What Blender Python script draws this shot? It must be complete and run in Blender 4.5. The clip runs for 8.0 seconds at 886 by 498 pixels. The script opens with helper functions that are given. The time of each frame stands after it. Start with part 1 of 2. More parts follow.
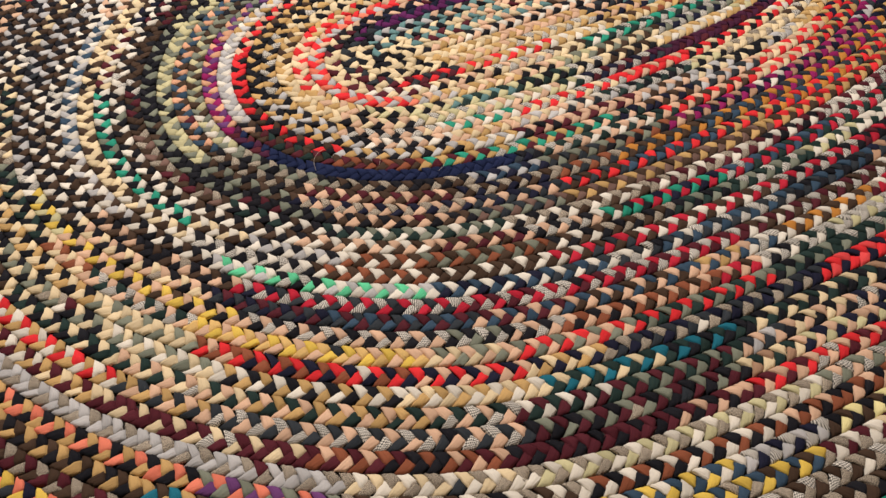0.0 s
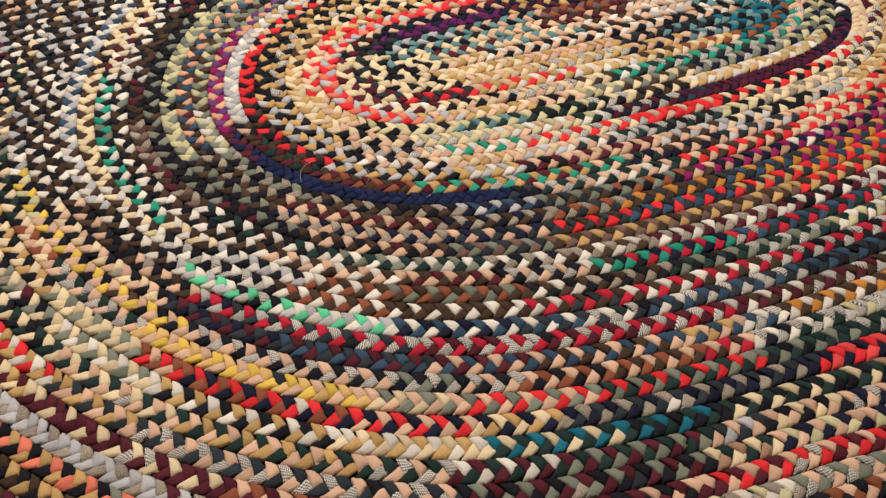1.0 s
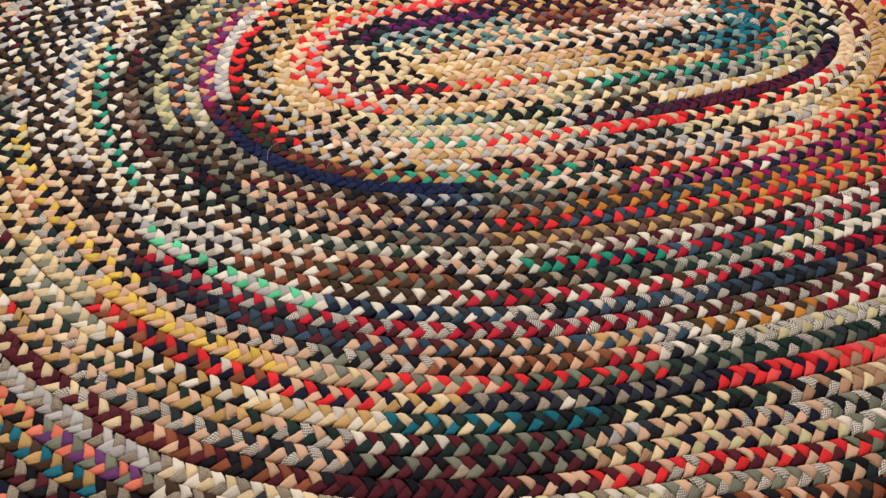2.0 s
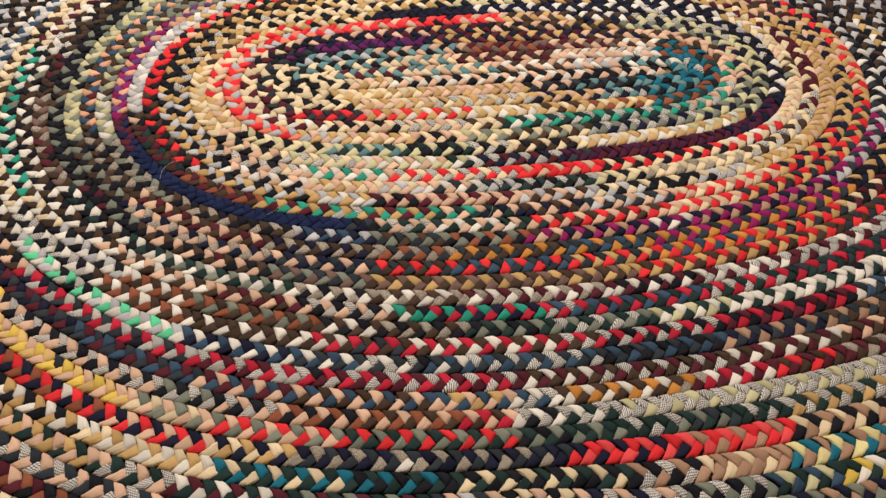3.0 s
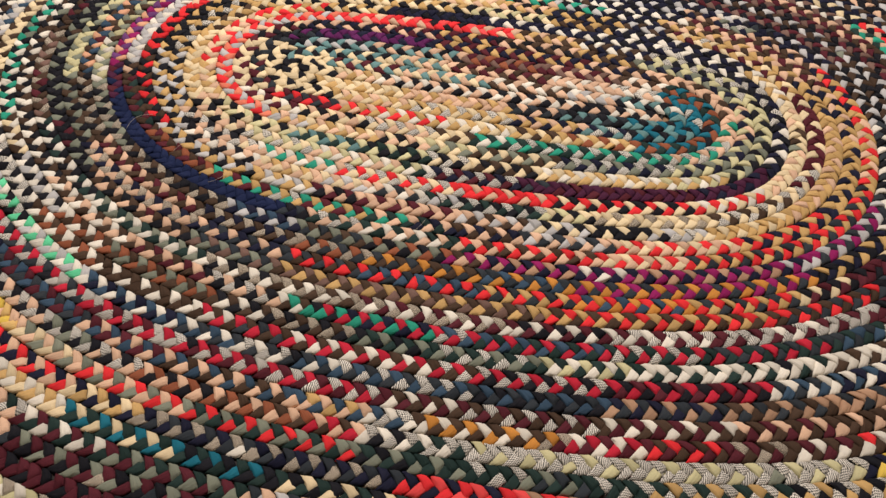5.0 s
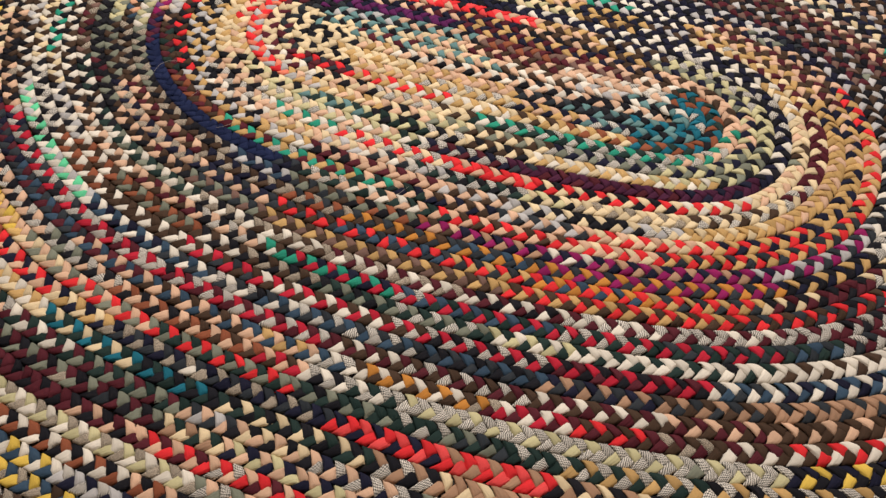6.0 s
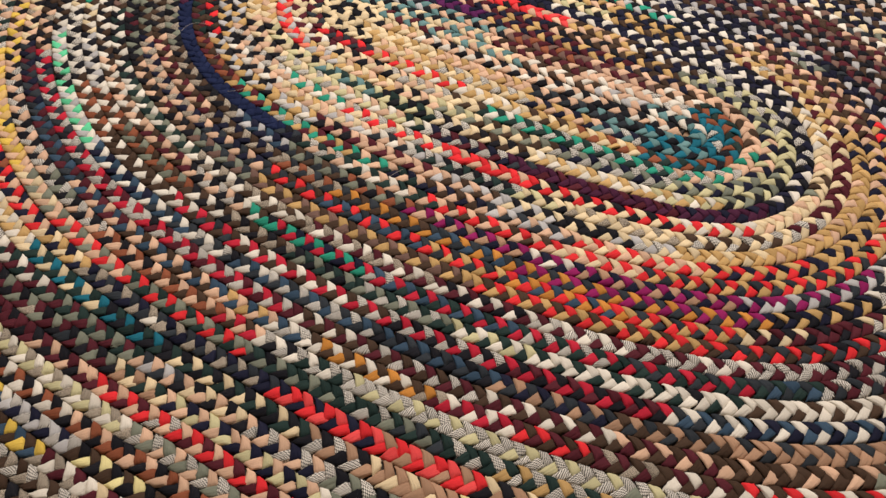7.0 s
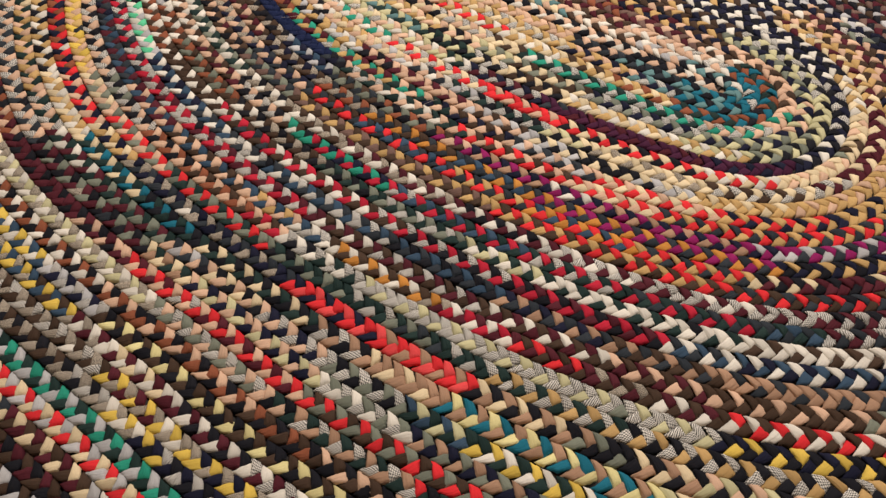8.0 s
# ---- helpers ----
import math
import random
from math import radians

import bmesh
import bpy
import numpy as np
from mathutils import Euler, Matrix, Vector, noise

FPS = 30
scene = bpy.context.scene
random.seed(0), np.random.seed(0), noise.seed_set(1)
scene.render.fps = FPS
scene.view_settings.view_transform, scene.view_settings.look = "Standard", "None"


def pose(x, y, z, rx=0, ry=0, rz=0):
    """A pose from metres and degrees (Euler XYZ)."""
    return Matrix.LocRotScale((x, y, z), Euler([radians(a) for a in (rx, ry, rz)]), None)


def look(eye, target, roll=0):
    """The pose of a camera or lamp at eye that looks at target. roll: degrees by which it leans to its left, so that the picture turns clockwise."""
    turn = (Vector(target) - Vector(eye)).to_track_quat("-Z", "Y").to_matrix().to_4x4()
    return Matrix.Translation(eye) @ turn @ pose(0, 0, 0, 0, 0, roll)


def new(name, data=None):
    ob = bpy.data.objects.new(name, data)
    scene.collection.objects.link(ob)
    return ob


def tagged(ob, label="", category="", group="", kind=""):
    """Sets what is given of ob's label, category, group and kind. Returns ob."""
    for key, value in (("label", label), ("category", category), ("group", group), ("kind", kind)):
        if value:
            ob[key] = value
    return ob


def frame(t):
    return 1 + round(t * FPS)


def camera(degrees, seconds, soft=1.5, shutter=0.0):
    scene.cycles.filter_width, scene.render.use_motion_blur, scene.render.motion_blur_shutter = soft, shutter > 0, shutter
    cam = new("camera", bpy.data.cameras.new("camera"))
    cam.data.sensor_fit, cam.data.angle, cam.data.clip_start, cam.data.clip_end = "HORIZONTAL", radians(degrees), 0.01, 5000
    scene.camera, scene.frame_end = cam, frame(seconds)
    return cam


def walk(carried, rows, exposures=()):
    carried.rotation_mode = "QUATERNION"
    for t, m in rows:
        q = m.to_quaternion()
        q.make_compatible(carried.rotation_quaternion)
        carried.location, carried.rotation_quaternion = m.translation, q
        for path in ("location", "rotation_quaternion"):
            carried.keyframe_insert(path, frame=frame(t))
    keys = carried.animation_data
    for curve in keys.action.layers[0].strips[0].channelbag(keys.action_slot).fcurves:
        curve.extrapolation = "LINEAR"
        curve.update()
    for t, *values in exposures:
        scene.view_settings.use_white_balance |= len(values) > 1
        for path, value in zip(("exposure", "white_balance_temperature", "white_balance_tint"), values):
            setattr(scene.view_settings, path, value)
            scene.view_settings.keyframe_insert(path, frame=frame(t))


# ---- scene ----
cam = camera(57.5, 8.0, soft=1.4)
PATH = [
    (0, (-0.672, -0.955, 0.756), (-0.095, 0.202, -0.77), -0.5),
    (0.5, (-0.59, -0.923, 0.738), (-0.099, 0.269, -0.79), -0.0),
    (1, (-0.537, -0.934, 0.743), (-0.127, 0.283, -0.79), 0.5),
    (1.2, (-0.517, -0.954, 0.752), (-0.139, 0.268, -0.786), 0.7),
    (2.3, (-0.336, -1.005, 0.8), (-0.115, 0.221, -0.765), 1.1),
    (2.5, (-0.287, -0.995, 0.795), (-0.083, 0.235, -0.768), 1.4),
    (3, (-0.191, -0.966, 0.802), (-0.039, 0.27, -0.763), 1.9),
    (3.5, (-0.127, -0.958, 0.788), (-0.036, 0.281, -0.779), 2.2),
    (4, (-0.054, -0.912, 0.8), (-0.029, 0.328, -0.769), 2.8),
    (4.5, (-0.01, -0.878, 0.788), (-0.063, 0.357, -0.784), 3.3),
    (5, (0.06, -0.935, 0.81), (-0.083, 0.284, -0.769), 3.4),
    (5.2, (0.096, -0.963, 0.819), (-0.084, 0.25, -0.761), 3.4),
    (6.3, (0.246, -0.953, 0.82), (-0.153, 0.2, -0.765), 3.2),
    (6.5, (0.273, -0.933, 0.818), (-0.163, 0.207, -0.767), 3.2),
    (7, (0.325, -0.915, 0.802), (-0.195, 0.185, -0.786), 3.2),
    (7.5, (0.361, -0.936, 0.797), (-0.237, 0.124, -0.791), 2.8),
    (8, (0.427, -0.972, 0.774), (-0.231, 0.046, -0.817), 2.5),
]
walk(cam, [(t, look(eye, target, roll)) for t, eye, target, roll in PATH])

# ---- light ----
world = bpy.data.worlds.new("world")
scene.world = world
world.use_nodes = True
world.node_tree.nodes["Background"].inputs[0].default_value = (1.0, 0.92, 0.84, 1)
world.node_tree.nodes["Background"].inputs[1].default_value = 0.05


def area_lamp(name, place, size, watts, tint):
    data = bpy.data.lights.new(name, "AREA")
    data.shape, data.size, data.energy, data.color = "DISK", size, watts, tint
    ob = new(name, data)
    ob.location = place
    return ob


# the true source is unknown: this unseen lamp is added to light the rug
area_lamp("assumed_lamp", (-0.25, 0.75, 2.36), 0.55, 85, (1.0, 0.92, 0.88))
scene.view_settings.exposure = 0.0


# ---- materials ----
def nodes_of(name):
    mat = bpy.data.materials.new(name)
    mat.use_nodes = True
    tree = mat.node_tree
    return mat, tree.nodes, tree.links, tree.nodes["Principled BSDF"]


def mix(nodes, links, kind, fac, one, two):
    m = nodes.new("ShaderNodeMix")
    m.data_type, m.blend_type = "RGBA", kind
    for socket, value in ((m.inputs[0], fac), (m.inputs[6], one), (m.inputs[7], two)):
        if isinstance(value, (int, float)):
            socket.default_value = value
        elif isinstance(value, tuple):
            socket.default_value = (*value, 1)
        else:
            links.new(value, socket)
    return m.outputs[2]


def value_node(nodes, links, op, a, b):
    m = nodes.new("ShaderNodeMath")
    m.operation = op
    for socket, value in zip(m.inputs, (a, b)):
        if isinstance(value, (int, float)):
            socket.default_value = value
        else:
            links.new(value, socket)
    return m.outputs[0]


def cloth(name, colour, pattern="", second=(0.02, 0.02, 0.022), fleck=0.25):
    """Wool cloth: twill weave, soft felted blotches, a change of shade from fold to fold."""
    mat, nodes, links, bsdf = nodes_of(name)
    uv = nodes.new("ShaderNodeUVMap").outputs[0]
    # every fold has its own whole number in the cloth's first coordinate
    parts = nodes.new("ShaderNodeSeparateXYZ")
    links.new(uv, parts.inputs[0])
    number = value_node(nodes, links, "ROUND", parts.outputs[0], 0.0)
    one_fold = nodes.new("ShaderNodeTexWhiteNoise")
    one_fold.noise_dimensions = "1D"
    links.new(number, one_fold.inputs["W"])
    twill = nodes.new("ShaderNodeTexWave")
    twill.bands_direction = "DIAGONAL"
    twill.inputs["Scale"].default_value = 520
    twill.inputs["Distortion"].default_value = 1.5
    links.new(uv, twill.inputs["Vector"])
    felt = nodes.new("ShaderNodeTexNoise")
    felt.inputs["Scale"].default_value = 420
    felt.inputs["Detail"].default_value = 4
    links.new(uv, felt.inputs["Vector"])
    fold = nodes.new("ShaderNodeTexNoise")
    fold.inputs["Scale"].default_value = 1.0
    fold.inputs["Detail"].default_value = 2
    stretch = nodes.new("ShaderNodeMapping")
    stretch.inputs["Scale"].default_value = (330, 55, 1)
    links.new(uv, stretch.inputs["Vector"])
    links.new(stretch.outputs[0], fold.inputs["Vector"])
    base = (colour[0], colour[1], colour[2])
    shade = tuple(c * 0.62 for c in base)
    lighter = tuple(min(0.9, c * 1.22 + 0.004) for c in base)
    ground = mix(nodes, links, "MIX", one_fold.outputs["Value"], tuple(c * 0.80 for c in base), lighter)
    if pattern == "tooth":
        check = nodes.new("ShaderNodeTexChecker")
        check.inputs["Scale"].default_value = 560
        turn = nodes.new("ShaderNodeMapping")
        turn.inputs["Rotation"].default_value = (0, 0, 0.5)
        links.new(uv, turn.inputs["Vector"])
        links.new(turn.outputs[0], check.inputs["Vector"])
        ground = mix(nodes, links, "MIX", check.outputs["Fac"], ground, second)
    if pattern == "stripe":
        wave = nodes.new("ShaderNodeTexWave")
        wave.bands_direction = "DIAGONAL"
        wave.inputs["Scale"].default_value = 200
        wave.inputs["Distortion"].default_value = 2.5
        links.new(uv, wave.inputs["Vector"])
        sharp = value_node(nodes, links, "GREATER_THAN", wave.outputs["Fac"], 0.52)
        ground = mix(nodes, links, "MIX", sharp, ground, second)
    if pattern == "tweed":
        spot = nodes.new("ShaderNodeTexNoise")
        spot.inputs["Scale"].default_value = 1300
        spot.inputs["Detail"].default_value = 2
        links.new(uv, spot.inputs["Vector"])
        sharp = value_node(nodes, links, "GREATER_THAN", spot.outputs["Fac"], 0.5)
        ground = mix(nodes, links, "MIX", sharp, ground, second)
    worn = mix(nodes, links, "MIX", value_node(nodes, links, "MULTIPLY", felt.outputs["Fac"], fleck * 2), ground, shade)
    woven = mix(nodes, links, "MULTIPLY", value_node(nodes, links, "MULTIPLY", twill.outputs["Fac"], 0.14), worn, (0.55, 0.55, 0.55))
    links.new(woven, bsdf.inputs["Base Color"])
    bsdf.inputs["Roughness"].default_value = 0.86
    bsdf.inputs["Specular IOR Level"].default_value = 0.12
    bsdf.inputs["Sheen Weight"].default_value = 0.0
    bsdf.inputs["Sheen Roughness"].default_value = 0.5
    relief = value_node(nodes, links, "ADD", value_node(nodes, links, "MULTIPLY", fold.outputs["Fac"], 1.3),
                        value_node(nodes, links, "ADD", value_node(nodes, links, "MULTIPLY", twill.outputs["Fac"], 0.08),
                                   value_node(nodes, links, "MULTIPLY", felt.outputs["Fac"], 0.35)))
    bump = nodes.new("ShaderNodeBump")
    bump.inputs["Strength"].default_value = 0.5
    bump.inputs["Distance"].default_value = 0.0016
    links.new(relief, bump.inputs["Height"])
    links.new(bump.outputs[0], bsdf.inputs["Normal"])
    return mat


# one letter for each cloth of the rag bag
CLOTHS = {
    "c": ("cream wool", (0.72, 0.58, 0.36)), "p": ("peach wool", (0.66, 0.43, 0.29)), "w": ("off-white wool", (0.72, 0.67, 0.57)),
    "t": ("tan gold wool", (0.52, 0.33, 0.13)), "y": ("mustard yellow wool", (0.72, 0.50, 0.09)), "Y": ("pale mustard wool", (0.70, 0.46, 0.17)), "o": ("orange wool", (0.55, 0.23, 0.045)),
    "r": ("bright red wool", (0.72, 0.03, 0.036)), "R": ("crimson wool", (0.48, 0.018, 0.04)), "m": ("maroon wool", (0.085, 0.014, 0.022)),
    "b": ("dark brown wool", (0.060, 0.035, 0.022)), "k": ("black wool", (0.010, 0.010, 0.014)), "N": ("navy blue wool", (0.010, 0.017, 0.058)), "n": ("midnight blue wool", (0.011, 0.012, 0.030)),
    "d": ("dark slate wool", (0.028, 0.034, 0.041)), "D": ("dark green wool", (0.016, 0.034, 0.030)), "g": ("emerald green wool", (0.025, 0.29, 0.19)),
    "G": ("mint green wool", (0.12, 0.60, 0.31)), "e": ("teal wool", (0.012, 0.14, 0.20)), "s": ("grey sage wool", (0.19, 0.205, 0.155)),
    "l": ("pale olive wool", (0.55, 0.51, 0.29)), "S": ("silver grey wool", (0.47, 0.46, 0.45)), "u": ("denim blue wool", (0.038, 0.072, 0.115)),
    "v": ("aubergine wool", (0.060, 0.012, 0.036)), "A": ("plum wool", (0.10, 0.014, 0.085)), "V": ("magenta wool", (0.26, 0.012, 0.10)), "f": ("coral wool", (0.80, 0.21, 0.13)),
    "O": ("rust wool", (0.25, 0.078, 0.038)), "q": ("sea green wool", (0.13, 0.25, 0.25)), "P": ("violet wool", (0.15, 0.05, 0.17)),
    "B": ("rosy brown wool", (0.17, 0.10, 0.08)), "F": ("apricot wool", (0.68, 0.36, 0.22)),
    "a": ("pale yellow wool", (0.76, 0.66, 0.31)), "z": ("taupe wool", (0.40, 0.24, 0.15)), "j": ("rose red wool", (0.80, 0.075, 0.075)),
    "h": ("black and white houndstooth wool", (0.70, 0.66, 0.58), "tooth", (0.012, 0.012, 0.014)), "i": ("black striped white wool", (0.72, 0.68, 0.60), "stripe", (0.012, 0.012, 0.014)),
    "x": ("brown and cream tweed", (0.50, 0.43, 0.33), "tweed", (0.05, 0.035, 0.03)),
}
cloths = {key: cloth("_".join(v[0].split()), *v[1:]) for key, v in CLOTHS.items()}


def plain(name, colour, rough, scale, amount):
    mat, nodes, links, bsdf = nodes_of(name)
    tex = nodes.new("ShaderNodeTexNoise")
    tex.inputs["Scale"].default_value = scale
    tex.inputs["Detail"].default_value = 6
    links.new(mix(nodes, links, "MIX", tex.outputs["Fac"], colour, tuple(c * amount for c in colour)), bsdf.inputs["Base Color"])
    bsdf.inputs["Roughness"].default_value = rough
    bump = nodes.new("ShaderNodeBump")
    bump.inputs["Strength"].default_value = 0.15
    links.new(tex.outputs["Fac"], bump.inputs["Height"])
    links.new(bump.outputs[0], bsdf.inputs["Normal"])
    return mat


# near-black colour stands for the shade seen between the folds
UNDER = plain("dark_gap_shade", (0.03, 0.024, 0.02), 0.95, 300, 0.5)
BOARDS = plain("oiled_oak", (0.30, 0.17, 0.08), 0.45, 14, 0.6)
WALL_PAINT = plain("warm_white_paint", (0.80, 0.77, 0.71), 0.8, 40, 0.94)
CEILING_PAINT = plain("white_paint", (0.82, 0.80, 0.76), 0.85, 40, 0.96)
THREAD = plain("grey_thread", (0.45, 0.40, 0.34), 0.8, 200, 0.7)


# ---- room ----
def slab(name, x0, x1, y0, y1, z0, z1, material, label, category):
    bm = bmesh.new()
    bmesh.ops.create_cube(bm, size=1, matrix=Matrix.Translation(((x0 + x1) / 2, (y0 + y1) / 2, (z0 + z1) / 2)) @ Matrix.Diagonal((x1 - x0, y1 - y0, z1 - z0, 1)))
    me = bpy.data.meshes.new(name)
    bm.to_mesh(me)
    bm.free()
    me.materials.append(material)
    return tagged(new(name, me), label, category, kind="structure")


slab("floor", -2.6, 2.6, -2.4, 2.8, -0.1, 0.0, BOARDS, "brown wooden floor under the braided rug", "floor")
# walls and ceiling stay out of view: added as closure and for bounced fill
slab("wall_north", -2.6, 2.6, 2.8, 2.92, 0.0, 2.4, WALL_PAINT, "plain warm white wall, unseen, added to close the room and bounce light", "wall")
slab("wall_south", -2.6, 2.6, -2.52, -2.4, 0.0, 2.4, WALL_PAINT, "plain warm white wall, unseen, added to close the room and bounce light", "wall")
slab("wall_east", 2.6, 2.72, -2.52, 2.92, 0.0, 2.4, WALL_PAINT, "plain warm white wall, unseen, added to close the room and bounce light", "wall")
slab("wall_west", -2.72, -2.6, -2.52, 2.92, 0.0, 2.4, WALL_PAINT, "plain warm white wall, unseen, added to close the room and bounce light", "wall")
slab("ceiling", -2.72, 2.72, -2.52, 2.92, 2.4, 2.5, CEILING_PAINT, "plain white ceiling, unseen, added to close the room and bounce light", "ceiling")


# ---- the rug's plan: one braid, coiled clockwise into an oval ----
BRAID = 0.0236      # width of the braid
ADVANCE = 0.0146    # from fold to fold on one side of it
LAPS = 44
CX, CY = -0.0005, -0.0079


def ease(f):
    f = np.clip(f, 0, 1)
    return f * f * (3 - 2 * f)


def coil(n):
    """Places on the braid's middle line after n turns, counted from the middle of the near side."""
    out = np.maximum(n - 8, 0)
    near = 0.0069 + 0.02467 * np.minimum(n, 8) + 0.02282 * out
    b = np.minimum(0.202 * near, np.maximum(0.1345 - 0.0047 * out, 0.03))
    ang = -math.pi / 2 - 2 * math.pi * n
    c, s = np.cos(ang), np.sin(ang)
    a = np.where(c < 0, 0.2604 - 0.00084 * out, 0.2606 + 0.00205 * np.minimum(out, 18)) + b
    g = np.sqrt((a * c) ** 2 + (b * s) ** 2)
    dg = (b * b - a * a) * c * s / g
    e = np.where(s < 0, np.where(c < 0, 0.0013 * np.minimum(out, 17) - 0.0010 * np.maximum(out - 17, 0), -0.0004 * out), 0)
    h = near - b + g - e * (2 * c * s) ** 2
    dh = dg - e * 8 * c * s * (c * c - s * s)
    px, py = h * c - dh * s + CX, h * s + dh * c + CY
    # from the 26th lap on the braid is thicker, and the near side sags outwards beyond its middle
    slack = ease((n - 25.3) / 2.8) * ease((px + 0.07) / 0.16) * ease(-4 * py)
    return np.stack([px, py - 0.012 * slack], -1)


def even_turns():
    """Turns such that places along the coil are close and even."""
    n = np.linspace(-0.25, LAPS, LAPS * 6000)
    p = coil(n)
    arc = np.concatenate([[0], np.cumsum(np.hypot(*np.diff(p, axis=0).T))])
    return np.interp(np.arange(0, arc[-1], 0.002), arc, n)


turn_at = even_turns()
mid = coil(turn_at)
arc_at = np.concatenate([[0], np.cumsum(np.hypot(*np.diff(mid, axis=0).T))])
head_at = np.gradient(mid, axis=0)
head_at /= np.linalg.norm(head_at, axis=1)[:, None]


# the braid is as thick as the room between the laps on both sides of it
across = np.stack([-head_at[:, 1], head_at[:, 0]], -1)
room_at = np.abs(np.sum((coil(turn_at + 1) - coil(np.maximum(turn_at - 1, -0.25))) * across, 1)) / 2
thick_at = np.where(turn_at < 2, BRAID, np.clip(room_at * 1.03, 0.0225, 0.0300))


def station(lap, where):
    """Turns at a station of a lap: b or t with metres along the near or far side, l or r with degrees up the left or right end."""
    value = float(where[1:])
    if where[0] == "l":
        return lap + 0.25 + value / 360
    if where[0] == "r":
        return lap + 0.75 - value / 360
    quarter = {"b": 0.0 if value < 0 else 0.75, "t": 0.25 if value < 0 else 0.5}[where[0]]
    n = np.linspace(lap + quarter, lap + quarter + 0.25, 400)
    return float(n[np.argmin(np.abs(coil(n)[:, 0] - value))])


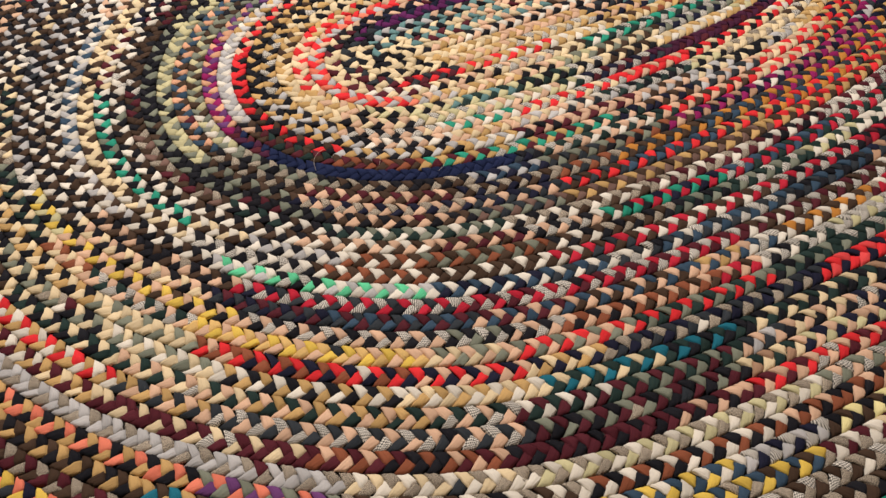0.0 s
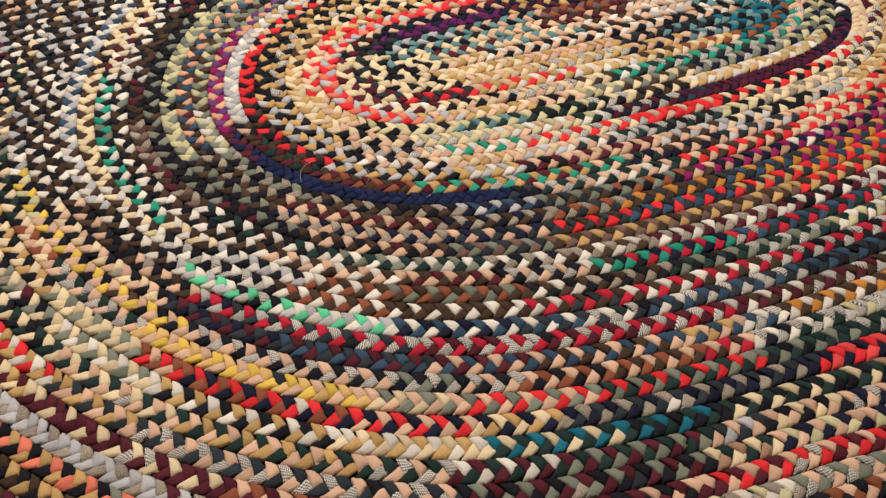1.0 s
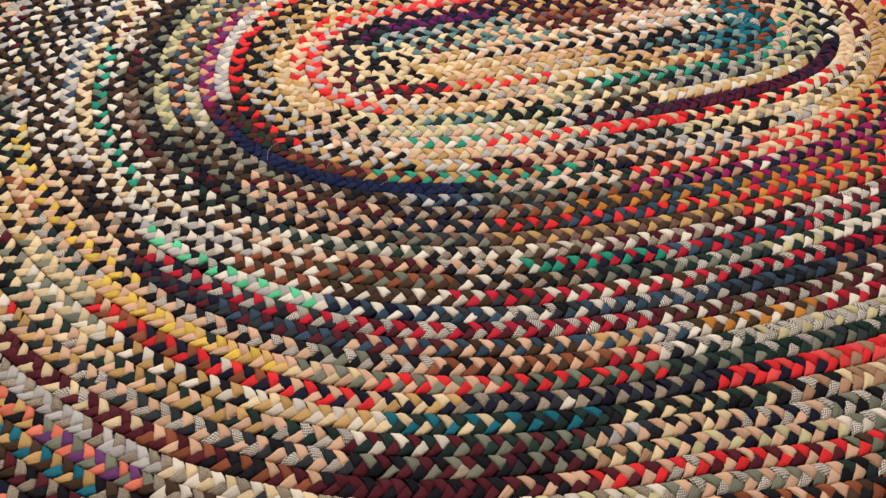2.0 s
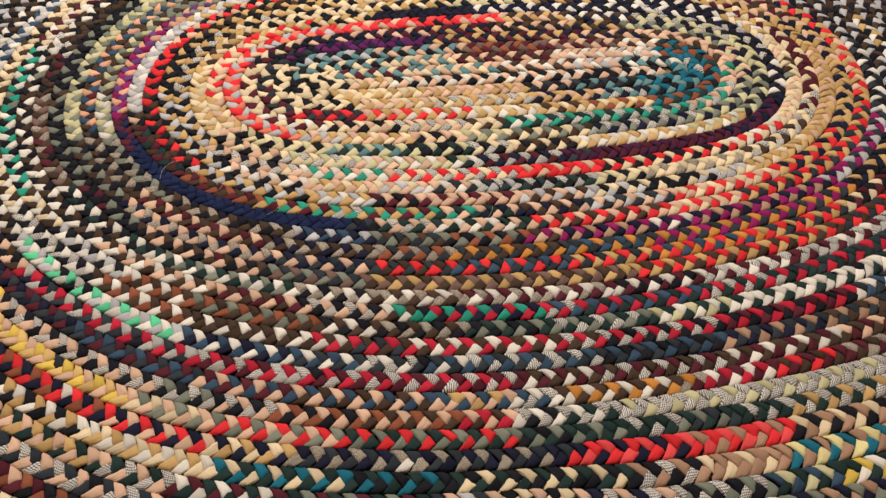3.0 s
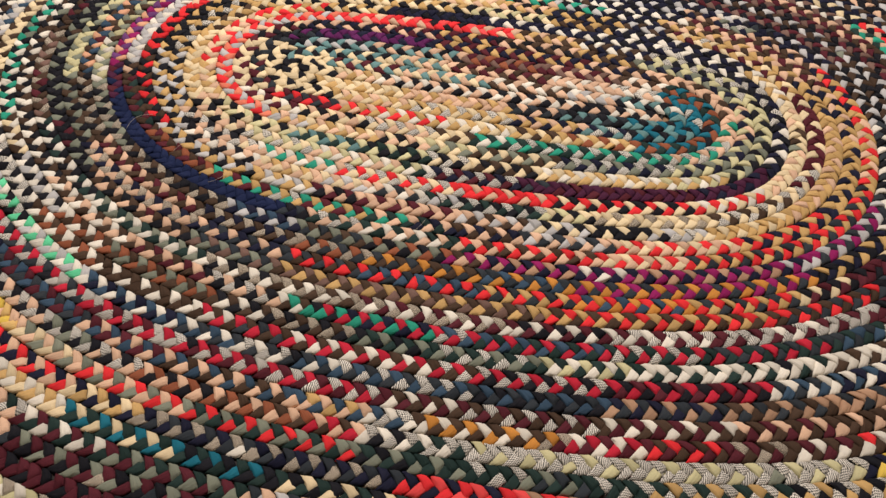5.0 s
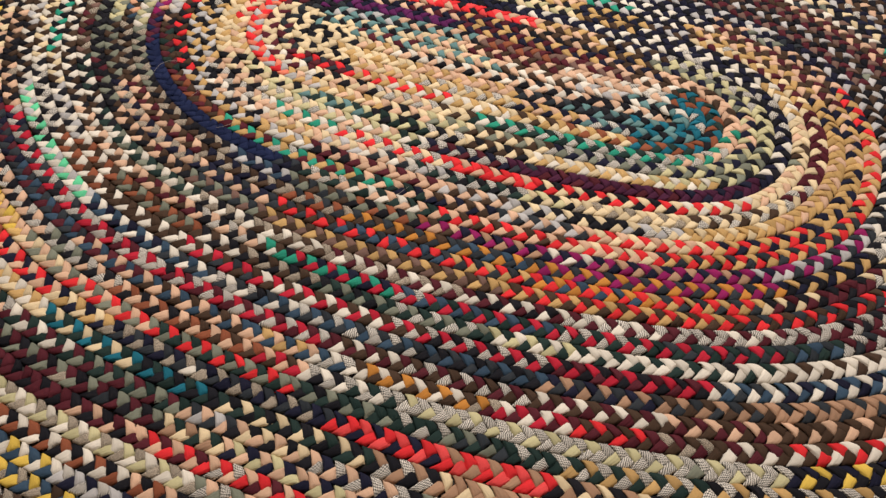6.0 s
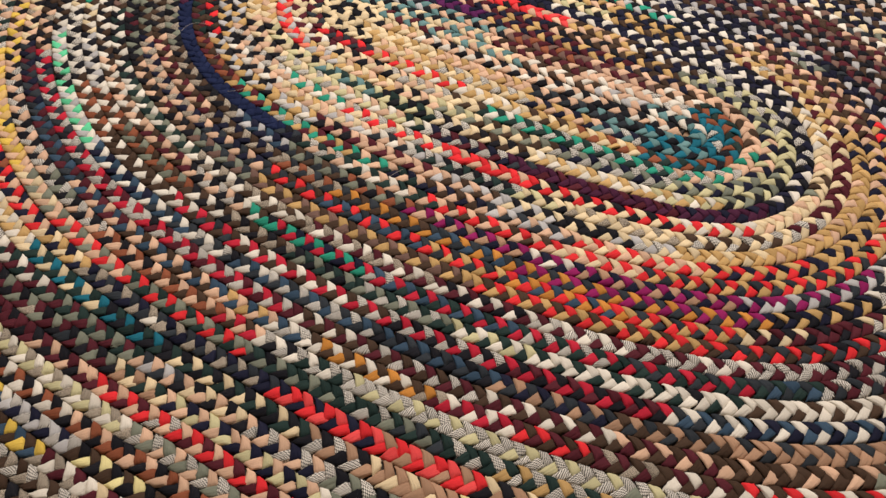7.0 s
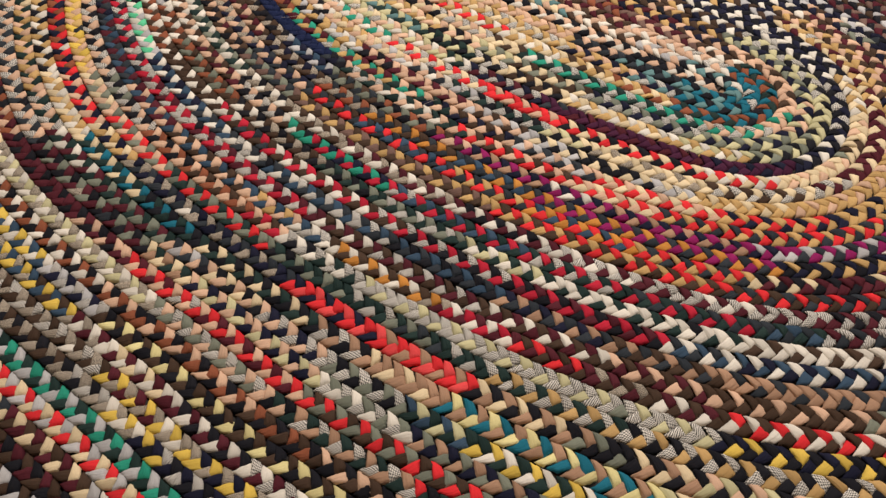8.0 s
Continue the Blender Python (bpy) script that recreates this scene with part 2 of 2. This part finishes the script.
# cloths of the three strands, lap by lap: a station, then three letters, up to the next station
STRANDS = """
0  b-0.0 kwp b-0.08 ptc b-0.2 cck l-60 cck t-0.25 qmc t-0.1 cpq t0.0 pbw t0.1 wpS t0.2 kqw r20 eqk r-20 ekq b0.22 kqd b0.12 kpd b0.05 ptp
1  b-0.0 ptp b-0.12 ctc b-0.25 cck l-20 ckc t-0.3 qck t-0.15 cqp t-0.05 bpm t0.1 ppw t0.2 phw t0.26 eOe r30 eie r-40 ekq b0.22 nqi b0.15 ntp b0.05 cth
2  b-0.0 cth b-0.1 ctp b-0.22 cck l-40 cck t-0.3 qkS t-0.18 qkp t-0.05 BmO t0.08 mpB t0.2 bpw t0.27 eDO r0 ekO r-50 eOD b0.22 tOc b0.12 tcb b0.05 tcw
3  b-0.0 tcw b-0.04 rtw b-0.14 rtp b-0.2 rdm l-70 dcm l0 dck l50 dkA t-0.28 AAn t-0.09 ntm t0.02 ntm t0.15 npb t0.24 ppb r30 ppb r0 ppg r-30 gph b0.27 gDh b0.06 gDw
4  b-0.0 ccb b-0.06 chp b-0.15 cpk b-0.25 cwm l-40 ccm l30 ckm t-0.3 nkp t-0.2 nmp t-0.1 nmt t0.0 pbk t0.12 nbt t0.22 lns r30 lnp r-20 lns b0.28 nhs b0.12 csb
5  b-0.0 csl b-0.06 pck b-0.14 ptc b-0.24 Stp l-75 Srf l20 Srp l60 rfS t-0.25 rjp t0.03 tbp t0.14 nbw t0.24 lkh r30 llk r-10 lsk r-60 ltw b0.25 twc b0.1 ckb
6  b-0.0 kch b-0.06 Dlk b-0.15 Dlq b-0.25 clk l-50 cpt l-10 crp l50 rct t-0.28 ckt t-0.18 nnk t-0.02 nnw t0.16 nkw r50 nkh r0 nkw r-35 vvn b0.3 vvm b0.12 vvd b0.07 mnh
7  b-0.0 mnh b-0.05 wDl b-0.1 plw b-0.22 clh b-0.32 ckp l-40 cct l20 ctb l60 cck t-0.2 ckt t-0.05 ckl t0.08 nbt t0.18 knw r50 ctw r20 ccp r-50 cch b0.40 rcw b0.3 rck b0.12 rrp
8  b-0.0 rch b-0.17 gpw b-0.29 phc b-0.33 phk l-45 ktS l0 kth l50 kct t-0.2 pct t0.0 ptk t0.08 nkt t0.2 nbS t0.27 mtc r30 mmc r0 mmc r-20 mhc r-40 chb b0.33 ccx b0.17 lkc b0.11 khD
9  b-0.0 DhS b-0.05 dpw b-0.12 pSc b-0.2 tpc b-0.28 pwk l-55 Skt l0 kkt l40 kbt t-0.2 cpt t-0.06 gpk t0.08 gkS t0.16 knw t0.26 bpt r35 ttn r10 tpt r-50 tct b0.32 chS b0.28 kcS b0.1 Sbp
10 b-0.0 mpp b-0.12 mpk b-0.2 wSt b-0.28 tkS l-58 tkS l-48 rkb l0 rrk l30 rkp t-0.3 kpt t-0.1 bnw t0.15 nwk t0.3 bmp r30 tnp r0 ntt r-40 rnt b0.36 rpc b0.2 pSd b0.08 pnb
11 b-0.0 npD b-0.06 gpD b-0.11 gtm b-0.34 bmO l-48 bmD l-22 kpb l-12 SSw l40 Swt t-0.35 kpb t-0.1 wnk t0.1 knS t0.3 bpn r40 rtn r15 rpt r-20 rtd b0.42 rtd b0.3 rpc b0.18 rpb b0.03 rpD
12 b-0.0 Dpw b-0.12 Dph b-0.19 dnk b-0.23 NNN l-48 NNN l-32 vNm l-15 PVF l40 PFs t-0.3 spb t0.0 Sbn t0.25 knS r40 bkS r10 dwk r-25 dVS b0.45 VSn b0.42 Vzn b0.04 Vpb
13 b-0.0 sOk b-0.1 sbd b-0.2 unS b-0.3 xkb l-50 kxs l-25 swl l0 slb l40 ssb t-0.3 sbV t-0.1 gkb t0.2 mkB r40 kSb r-10 wkh r-35 tkn b0.45 oVd b0.28 oVd b0.15 odu b0.05 dob
14 b-0.0 dob b-0.1 dOx b-0.2 xbn b-0.33 pbm l-45 bxk l-20 Fub l35 Fus t-0.3 bkp t0.0 nbS t0.3 Skb r20 twk r-30 cmk b0.43 rtd b0.3 ruo b0.15 rdt b0.05 rdu
15 b-0.0 rdu b-0.1 rdb b-0.2 pnd b-0.32 pnx l-45 ksb l-22 lsl l30 lls t-0.35 spk t-0.1 cbk t0.2 mkB r30 bkS r-20 wkb r-40 rbd b0.4 rtb b0.12 tbB
16 b-0.0 tbB b-0.21 sdB b-0.33 pkb l-52 ksk l-20 kks l40 kkl t-0.3 nbS t0.1 bmp r40 kSb r10 rbk r-20 kmi b0.52 mih b0.33 wmi b0.2 wmk b0.08 xmw
17 b-0.0 wmx b-0.1 xbw b-0.2 wkx b-0.3 wDs l-58 kDw l-35 bBx l0 bbk l40 bmk t-0.3 Vbw t0.0 nbS t0.35 Bkw r50 gDp r30 nbS r-15 mbi r-35 idm b0.53 dDu b0.47 RDd b0.32 RhD b0.2 RuD b0.05 Ruh
18 b-0.0 Rgn b-0.1 Rgk b-0.145 gbw b-0.19 pkh b-0.29 pbm b-0.4 wbp l-50 kwb l-30 bkw l0 wbk l40 wmk t-0.3 wbS t0.1 cnk r50 rpk r20 kbw r-15 qdn r-30 wwb b0.54 wwb b0.45 wwD b0.24 wlD b0.12 sDi
19 b-0.0 skD b-0.1 xkb b-0.2 wkb b-0.27 Obs b-0.42 Obw l-56 kwS l-42 wcb l-33 gwk l18 cmw l40 nwk t-0.3 bSk t0.1 nbS r40 Skb r10 nud r-25 uwn b0.45 udw b0.385 Rkm b0.2 Rkh b0.05 Rbh
20 b-0.0 Rbw b-0.29 wbb b-0.42 wbO l-52 whk l-35 bwc l-20 ccb l40 ccb t-0.35 ckp t0.0 nbS t0.3 bpk r30 bkn r-20 zzd b0.45 zdb b0.34 zdn b0.2 duk b0.05 dhu
21 b-0.0 udi b-0.1 uwd b-0.3 uwn b-0.432 GwS l-40 kwb l-25 wSb l0 wSu l40 wbp t-0.3 lkb t0.1 Skb r40 tbk r-20 pbb b0.45 pbm b0.34 bmw b0.2 mbi b0.05 mbw
22 b-0.0 mbw b-0.04 Rmi b-0.2 Rmh b-0.4 Rid l-48 Rni l-44 kpb l-20 wkb l0 wbk l40 pwk t-0.3 nkS t-0.1 nkS t0.1 kwb t0.3 cnk r40 dpb r-20 rwb b0.47 bmw b0.40 mbx b0.34 rmb b0.25 Rmw b0.17 oxm b0.13 owb
23 b-0.0 whu b-0.06 tpu b-0.14 pub b-0.3 pum b-0.4 mdu l-55 dnm l-42 kcp l-20 wbk l20 Skb t-0.3 gkb t-0.1 bmp t0.1 Sbn t0.3 wmb r40 bkp r-15 rwD r-30 ykn b0.48 hli b0.1 ihl b0.05 hwD
24 b-0.0 hwk b-0.06 Rbp b-0.12 pOb b-0.22 pOk b-0.32 pkh b-0.5 pkh l-46 ykp l-20 ylk l-8 kwi l0 bkS l40 kwb t-0.3 wbp t-0.1 dpb t0.1 Rkd t0.3 pkm r30 rkb r-20 tkh b0.5 tkh b0.4 Dth b0.25 DDh b0.05 DDs
25 b-0.0 Dks b-0.06 rsD b-0.25 rsp b-0.385 psc b-0.475 yYp l-46 yYp l-42 pDh l-29 Ocp l-20 cDk l20 cbk t-0.3 wbr t-0.1 cbk t0.1 pkm t0.3 wdk r30 bpk r-20 plk b0.48 zck b0.245 rjz b0.13 rjn
26 b-0.0 rdn b-0.02 nxd b-0.30 nct b-0.385 rnp b-0.5 rnO l-47 rOp l-43 ccs l-32 ctk l0 kbw l30 kbS t-0.3 kwb t-0.1 hkb t0.1 pkm t0.3 pkm r30 wdk r-20 plc b0.46 aez b0.22 zzc b0.12 zkh b0.05 ckD
27 b-0.0 kcD b-0.14 ekD b-0.25 ecD b-0.38 ctw b-0.52 twk l-46 csw l-35 sck l-15 ckw l0 kSb l40 bkS t-0.3 rkb t-0.1 gkb t0.1 gkb t0.3 hkb r30 Bkw r-20 ckp b0.45 yge b0.41 ywD b0.27 lDu b0.2 shk b0.1 pnh
28 b-0.0 pkc b-0.1 pSd b-0.16 mDs b-0.32 mDw b-0.42 Dhp b-0.5 Dpt l-50 Dpc l-36 kDc l-22 cbk l0 pbk l40 Rkd t-0.3 nkS t-0.1 VbS t0.1 sbk t0.3 yck r30 cnk r-20 cbt b0.4 zns b0.22 shw b0.1 lpn
29 b-0.0 pln b-0.1 zcD b-0.17 smk b-0.42 dph l-47 dpt l-39 rtw l-12 rcb l0 bkp l40 wmb t-0.3 Sbn t-0.1 rkb t0.1 Sbn t0.3 lkb r30 pkm r-20 bch b0.4 rsb b0.1 rmp
30 b-0.0 rmp b-0.19 mpk b-0.27 mmk b-0.45 mpO l-55 mmc l-38 mct l-22 kcO l0 nkS l40 dpb t-0.3 gkb t-0.1 kwb r30 gkb r-20 xkb b0.35 Drk b0.25 zDh b0.11 pDk b0.06 sph
31 b-0.0 sph b-0.1 lxw b-0.25 lxw b-0.45 xwc l-58 SSx l-25 Sbk l0 ebk l40 gkb t-0.3 wmb t-0.1 wdk r30 OBk r-20 OBk b0.3 kpb b0.15 kOb b0.06 pkO
32 b-0.0 pkO b-0.1 kOp b-0.17 kwO b-0.4 xbw l-58 fPs l-48 fkt l-25 fbk l0 VbS l40 gkb t-0.3 OBk t-0.1 uwk r30 rkb r-20 Sbn b0.3 akb b0.12 kab
33 b-0.0 akb b-0.15 iSn b-0.25 uyw b-0.4 xkb l-55 tbe l-45 kbt l-20 bxk l0 gkb t-0.3 pkm t-0.1 bmp r30 nkS r-20 bmp b0.3 wmh b0.1 wkm
34 b-0.0 cmw b-0.1 wmx b-0.17 yub b-0.25 yux b-0.4 kmx l-50 bmx l-20 kbx l0 uwk t-0.3 hkb t-0.1 pkm r30 wmb r-20 dpb b0.3 nyx b0.05 yxw
35 b-0.0 yxm b-0.08 xbh b-0.3 xkb l-50 yfn l-20 bfk l0 hkb t-0.3 lkb t-0.1 ebk r30 sbk r-20 tbk b0.3 nik b0.04 nky
36 b-0.0 ywx b-0.06 ixk b-0.12 xbk b-0.3 bxm l-50 kbS l0 yck t-0.3 wdk t-0.1 nkS r30 OBk r-20 wdk b0.3 gSD
37 b-0.0 gSD l-50 gSb l0 hkb t-0.3 hkb t-0.1 uwk r30 pkm r-20 rkb b0.3 rSc
38 b-0.0 rSc l0 Rkd t-0.3 OBk t-0.1 Bkw r30 xkb r-20 sbk b0.3 rSw
39 b-0.0 bmc b-0.4 bkS l0 hkb t-0.3 dpb t-0.1 wdk r30 sbk b0.3 bmc
40 b-0.0 kmb l0 cbk t0.0 bmp t0.2 ebk r0 Sbn b0.3 kmb
41 b-0.0 bSk l0 pkm t0.0 xkb t0.2 VbS r0 Sbn b0.3 bmk
42 b-0.0 kbw l0 cbk t0.0 sbk t0.2 rkb r0 gkb b0.3 kSb
43 b-0.0 mbk l0 uwk t0.0 kwb t0.2 bmp r0 Rkd b0.3 kmb
"""

# ---- folds: each strand shows as a row of slanting folds on both sides of the braid ----
rng = np.random.default_rng(7)
ALONG = np.array([0.0, 0.10, 0.25, 0.52, 0.79, 0.93, 1.0])
ACROSS = np.array([-1.0, -0.88, -0.58, 0.0, 0.58, 0.88, 1.0])
GA, GB = (g.ravel() for g in np.meshgrid(ALONG, ACROSS, indexing="ij"))
NA, NB = len(ALONG), len(ACROSS)
CELL = np.array([(i * NB + j, i * NB + j + 1, (i + 1) * NB + j + 1, (i + 1) * NB + j) for i in range(NA - 1) for j in range(NB - 1)])

count = int(arc_at[-1] / (ADVANCE / 2)) - 4
index = np.arange(2, count)
fold_s = index * ADVANCE / 2 + rng.normal(0, 0.0006, len(index))
fold_side = np.where(index % 2 == 0, 1.0, -1.0)
fold_strand = index % 3
fold_turn = np.interp(fold_s, arc_at, turn_at)


SLIT = station(11, "b-0.03"), station(11, "b-0.30")


def fold_points(pick):
    """World places of the grid of the picked folds, with their cloth coordinates."""
    m = len(pick)
    s0, side = fold_s[pick][:, None], fold_side[pick][:, None]
    wide = rng.normal(1.0, 0.07, (m, 1))
    tall = rng.normal(1.0, 0.06, (m, 1))
    lean = rng.normal(0.74, 0.09, (m, 1))
    skew = rng.normal(0.0, 0.16, (m, 1))
    pinch = rng.normal(0.0, 1.0, (m, 1))
    tip = rng.normal(0.0002, 0.0008, (m, 1))
    a, b = GA[None, :], GB[None, :]
    # a fold comes out from under the slanting side of the one before it, and runs flat to the braid's rim
    inner = -b * ADVANCE / (4 * lean) - 0.06 * BRAID
    thick = np.interp(s0, arc_at, thick_at)
    outer = (0.51 + rng.normal(0, 0.012, (m, 1))) * thick
    q = inner + (outer - inner) * a
    rim = np.clip(q / (0.5 * thick), 0, 1)
    s = s0 + lean * (q * (0.93 + 0.22 * rim ** 2) - 0.2 * BRAID) + b * ADVANCE * 0.515 * wide * (1 + 0.10 * pinch * (a - 0.5)) * (1 - 0.18 * rim ** 3) + 0.0014 * skew * b * b
    belly = np.clip(1 - np.abs(b) ** 4.5, 0, 1) ** 0.5
    run = np.clip(1 - np.clip((a - 0.62) / 0.38, 0, 1) ** 2.6, 0, 1) ** 0.5
    tuck = 1 - 0.55 * (1 - np.clip(a / 0.25, 0, 1)) ** 2
    crease = 0.0010 * np.exp(-((b - 3 * skew) / 0.22) ** 2) * (rng.random((m, 1)) < 0.4)
    z = 0.0020 + 0.0078 * tall * tuck * (0.42 + 0.58 * run) * (1 - 0.05 * rim ** 2) * (0.52 + 0.48 * belly) - crease * run + tip * b * run
    # crumpled cloth: small uneven facets away from the rim
    body = (np.abs(b) < 0.95) & (a > 0.02) & (a < 0.98)
    z = z + np.where(body, rng.normal(0, 0.00030, (m, NA * NB)), 0)
    s = s + np.where(a > 0.02, rng.normal(0, 0.00045, (m, NA * NB)), 0)
    q = q + np.where(a > 0.02, rng.normal(0, 0.00035, (m, NA * NB)), 0)
    sx = np.clip(s, 0, arc_at[-1])
    x, y = np.interp(sx, arc_at, mid[:, 0]), np.interp(sx, arc_at, mid[:, 1])
    hx, hy = np.interp(sx, arc_at, head_at[:, 0]), np.interp(sx, arc_at, head_at[:, 1])
    # the braid wanders a little, and a short slit stays open beside one lap
    turn = fold_turn[pick][:, None]
    open_slit = np.clip((turn - SLIT[0]) / (SLIT[1] - SLIT[0]), 0, 1)
    sway = 0.0006 * np.sin(23 * s0) + 0.0005 * np.sin(8.3 * s0 + 1.0) + 0.0026 * np.sin(math.pi * open_slit) ** 2
    off = q * side + sway
    place = np.stack([x - hy * off, y + hx * off, z], -1)
    start = rng.integers(0, 400, (m, 1))
    cloth_uv = np.stack([b * ADVANCE * 0.6 + start, a * 0.016 + rng.random((m, 1)) * 0.5], -1)
    return place, cloth_uv


def fold_mesh(name, pick, material):
    place, cloth_uv = fold_points(pick)
    m = len(pick)
    faces = (CELL[None] + (np.arange(m) * NA * NB)[:, None, None])
    flip = fold_side[pick] > 0
    faces[flip] = faces[flip][:, :, ::-1]
    faces = faces.reshape(-1, 4)
    if m > 1:  # the strand runs on beneath the braid from fold to fold
        here = (np.arange(m - 1) * NA * NB)[:, None]
        faces = np.concatenate([faces, here + np.array([[2, 4, NA * NB + 4, NA * NB + 2]])])
    me = bpy.data.meshes.new(name)
    me.vertices.add(m * NA * NB)
    me.vertices.foreach_set("co", place.reshape(-1))
    me.loops.add(faces.size)
    me.loops.foreach_set("vertex_index", faces.reshape(-1))
    me.polygons.add(len(faces))
    me.polygons.foreach_set("loop_start", np.arange(0, faces.size, 4))
    me.update(calc_edges=True)
    layer = me.uv_layers.new(name="UVMap")
    layer.data.foreach_set("uv", cloth_uv.reshape(-1, 2)[faces.reshape(-1)].reshape(-1))
    me.polygons.foreach_set("use_smooth", np.ones(len(faces), dtype=bool))
    me.materials.append(material)
    me.validate()
    return me


def braid_shade_sheet(lap):
    """A sheet added along one lap's underside, coloured dark as the shade between folds."""
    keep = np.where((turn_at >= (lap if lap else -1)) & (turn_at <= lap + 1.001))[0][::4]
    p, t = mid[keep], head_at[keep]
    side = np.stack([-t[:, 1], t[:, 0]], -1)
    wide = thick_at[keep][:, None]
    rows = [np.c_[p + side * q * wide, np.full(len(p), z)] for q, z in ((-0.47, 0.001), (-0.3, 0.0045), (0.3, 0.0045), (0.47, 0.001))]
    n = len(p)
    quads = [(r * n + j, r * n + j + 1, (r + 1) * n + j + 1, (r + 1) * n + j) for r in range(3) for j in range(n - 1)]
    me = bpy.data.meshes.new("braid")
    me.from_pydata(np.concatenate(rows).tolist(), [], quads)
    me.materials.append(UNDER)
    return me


def patched(pick, key):
    """A strand's folds as runs of one cloth: long ones have a short odd piece sewn in."""
    if len(pick) < 9 or rng.random() > 0.4 or key in "GvNgrRjfyYVAteq":
        return [(key, pick)] if len(pick) else []
    at, size = int(rng.integers(2, len(pick) - 5)), int(rng.integers(1, 4))
    odd = "hixkwbdskm"[int(rng.integers(0, 10))]
    return [(key, pick[:at]), (odd, pick[at:at + size]), (key, pick[at + size:])]


rug = tagged(new("braided_rug"), "oval hand-braided wool rug of many colours lying on the floor", "rug")
for line in STRANDS.strip().splitlines():
    words = line.split()
    lap = int(words[0])
    braid = new("braid", braid_shade_sheet(lap))
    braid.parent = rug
    stops = [station(lap, w) for w in words[1::2]]
    bags = words[2::2]
    stops[0] = lap if lap else -1.0
    ends = stops[1:] + [lap + 1]
    for first, last, bag in zip(stops, ends, bags):
        # the three strips of cloth are not sewn on at quite the same fold
        for strand in range(3):
            pick = np.where((fold_turn >= first) & (fold_turn < last) & (fold_strand == strand))[0]
            for key, run in patched(pick, bag[strand]):
                strip = new("cloth_strip", fold_mesh("cloth_strip", run, cloths[key]))
                strip.parent = braid
                tagged(strip, CLOTHS[key][0] + " strip")


# ---- loose threads ----
def loose_thread(points, label):
    data = bpy.data.curves.new("loose_thread", "CURVE")
    data.dimensions, data.bevel_depth, data.bevel_resolution = "3D", 0.00022, 1
    line = data.splines.new("NURBS")
    line.points.add(len(points) - 1)
    for pt, co in zip(line.points, points):
        pt.co = (*co, 1)
    line.use_endpoint_u, line.order_u = True, 3
    data.materials.append(THREAD)
    return tagged(new("loose_thread", data), label, "thread")


def thread_at(x, y, length, heading, bend):
    pts = []
    for i in range(6):
        f = i / 5
        ang = radians(heading) + bend * (f - 0.5)
        x, y = (x, y) if i == 0 else (x + math.cos(ang) * length / 5, y + math.sin(ang) * length / 5)
        pts.append((x, y, 0.0122 + 0.003 * math.sin(f * math.pi)))
    return loose_thread(pts, "short grey loose thread lying on the braided rug")


for spec in ((-0.478, -0.194, 0.045, 62, -1.4), (-0.40, -0.222, 0.03, 70, 1.2), (-0.335, -0.268, 0.03, 40, 1.6), (-0.052, -0.296, 0.022, 60, 0.8)):
    thread_at(*spec)
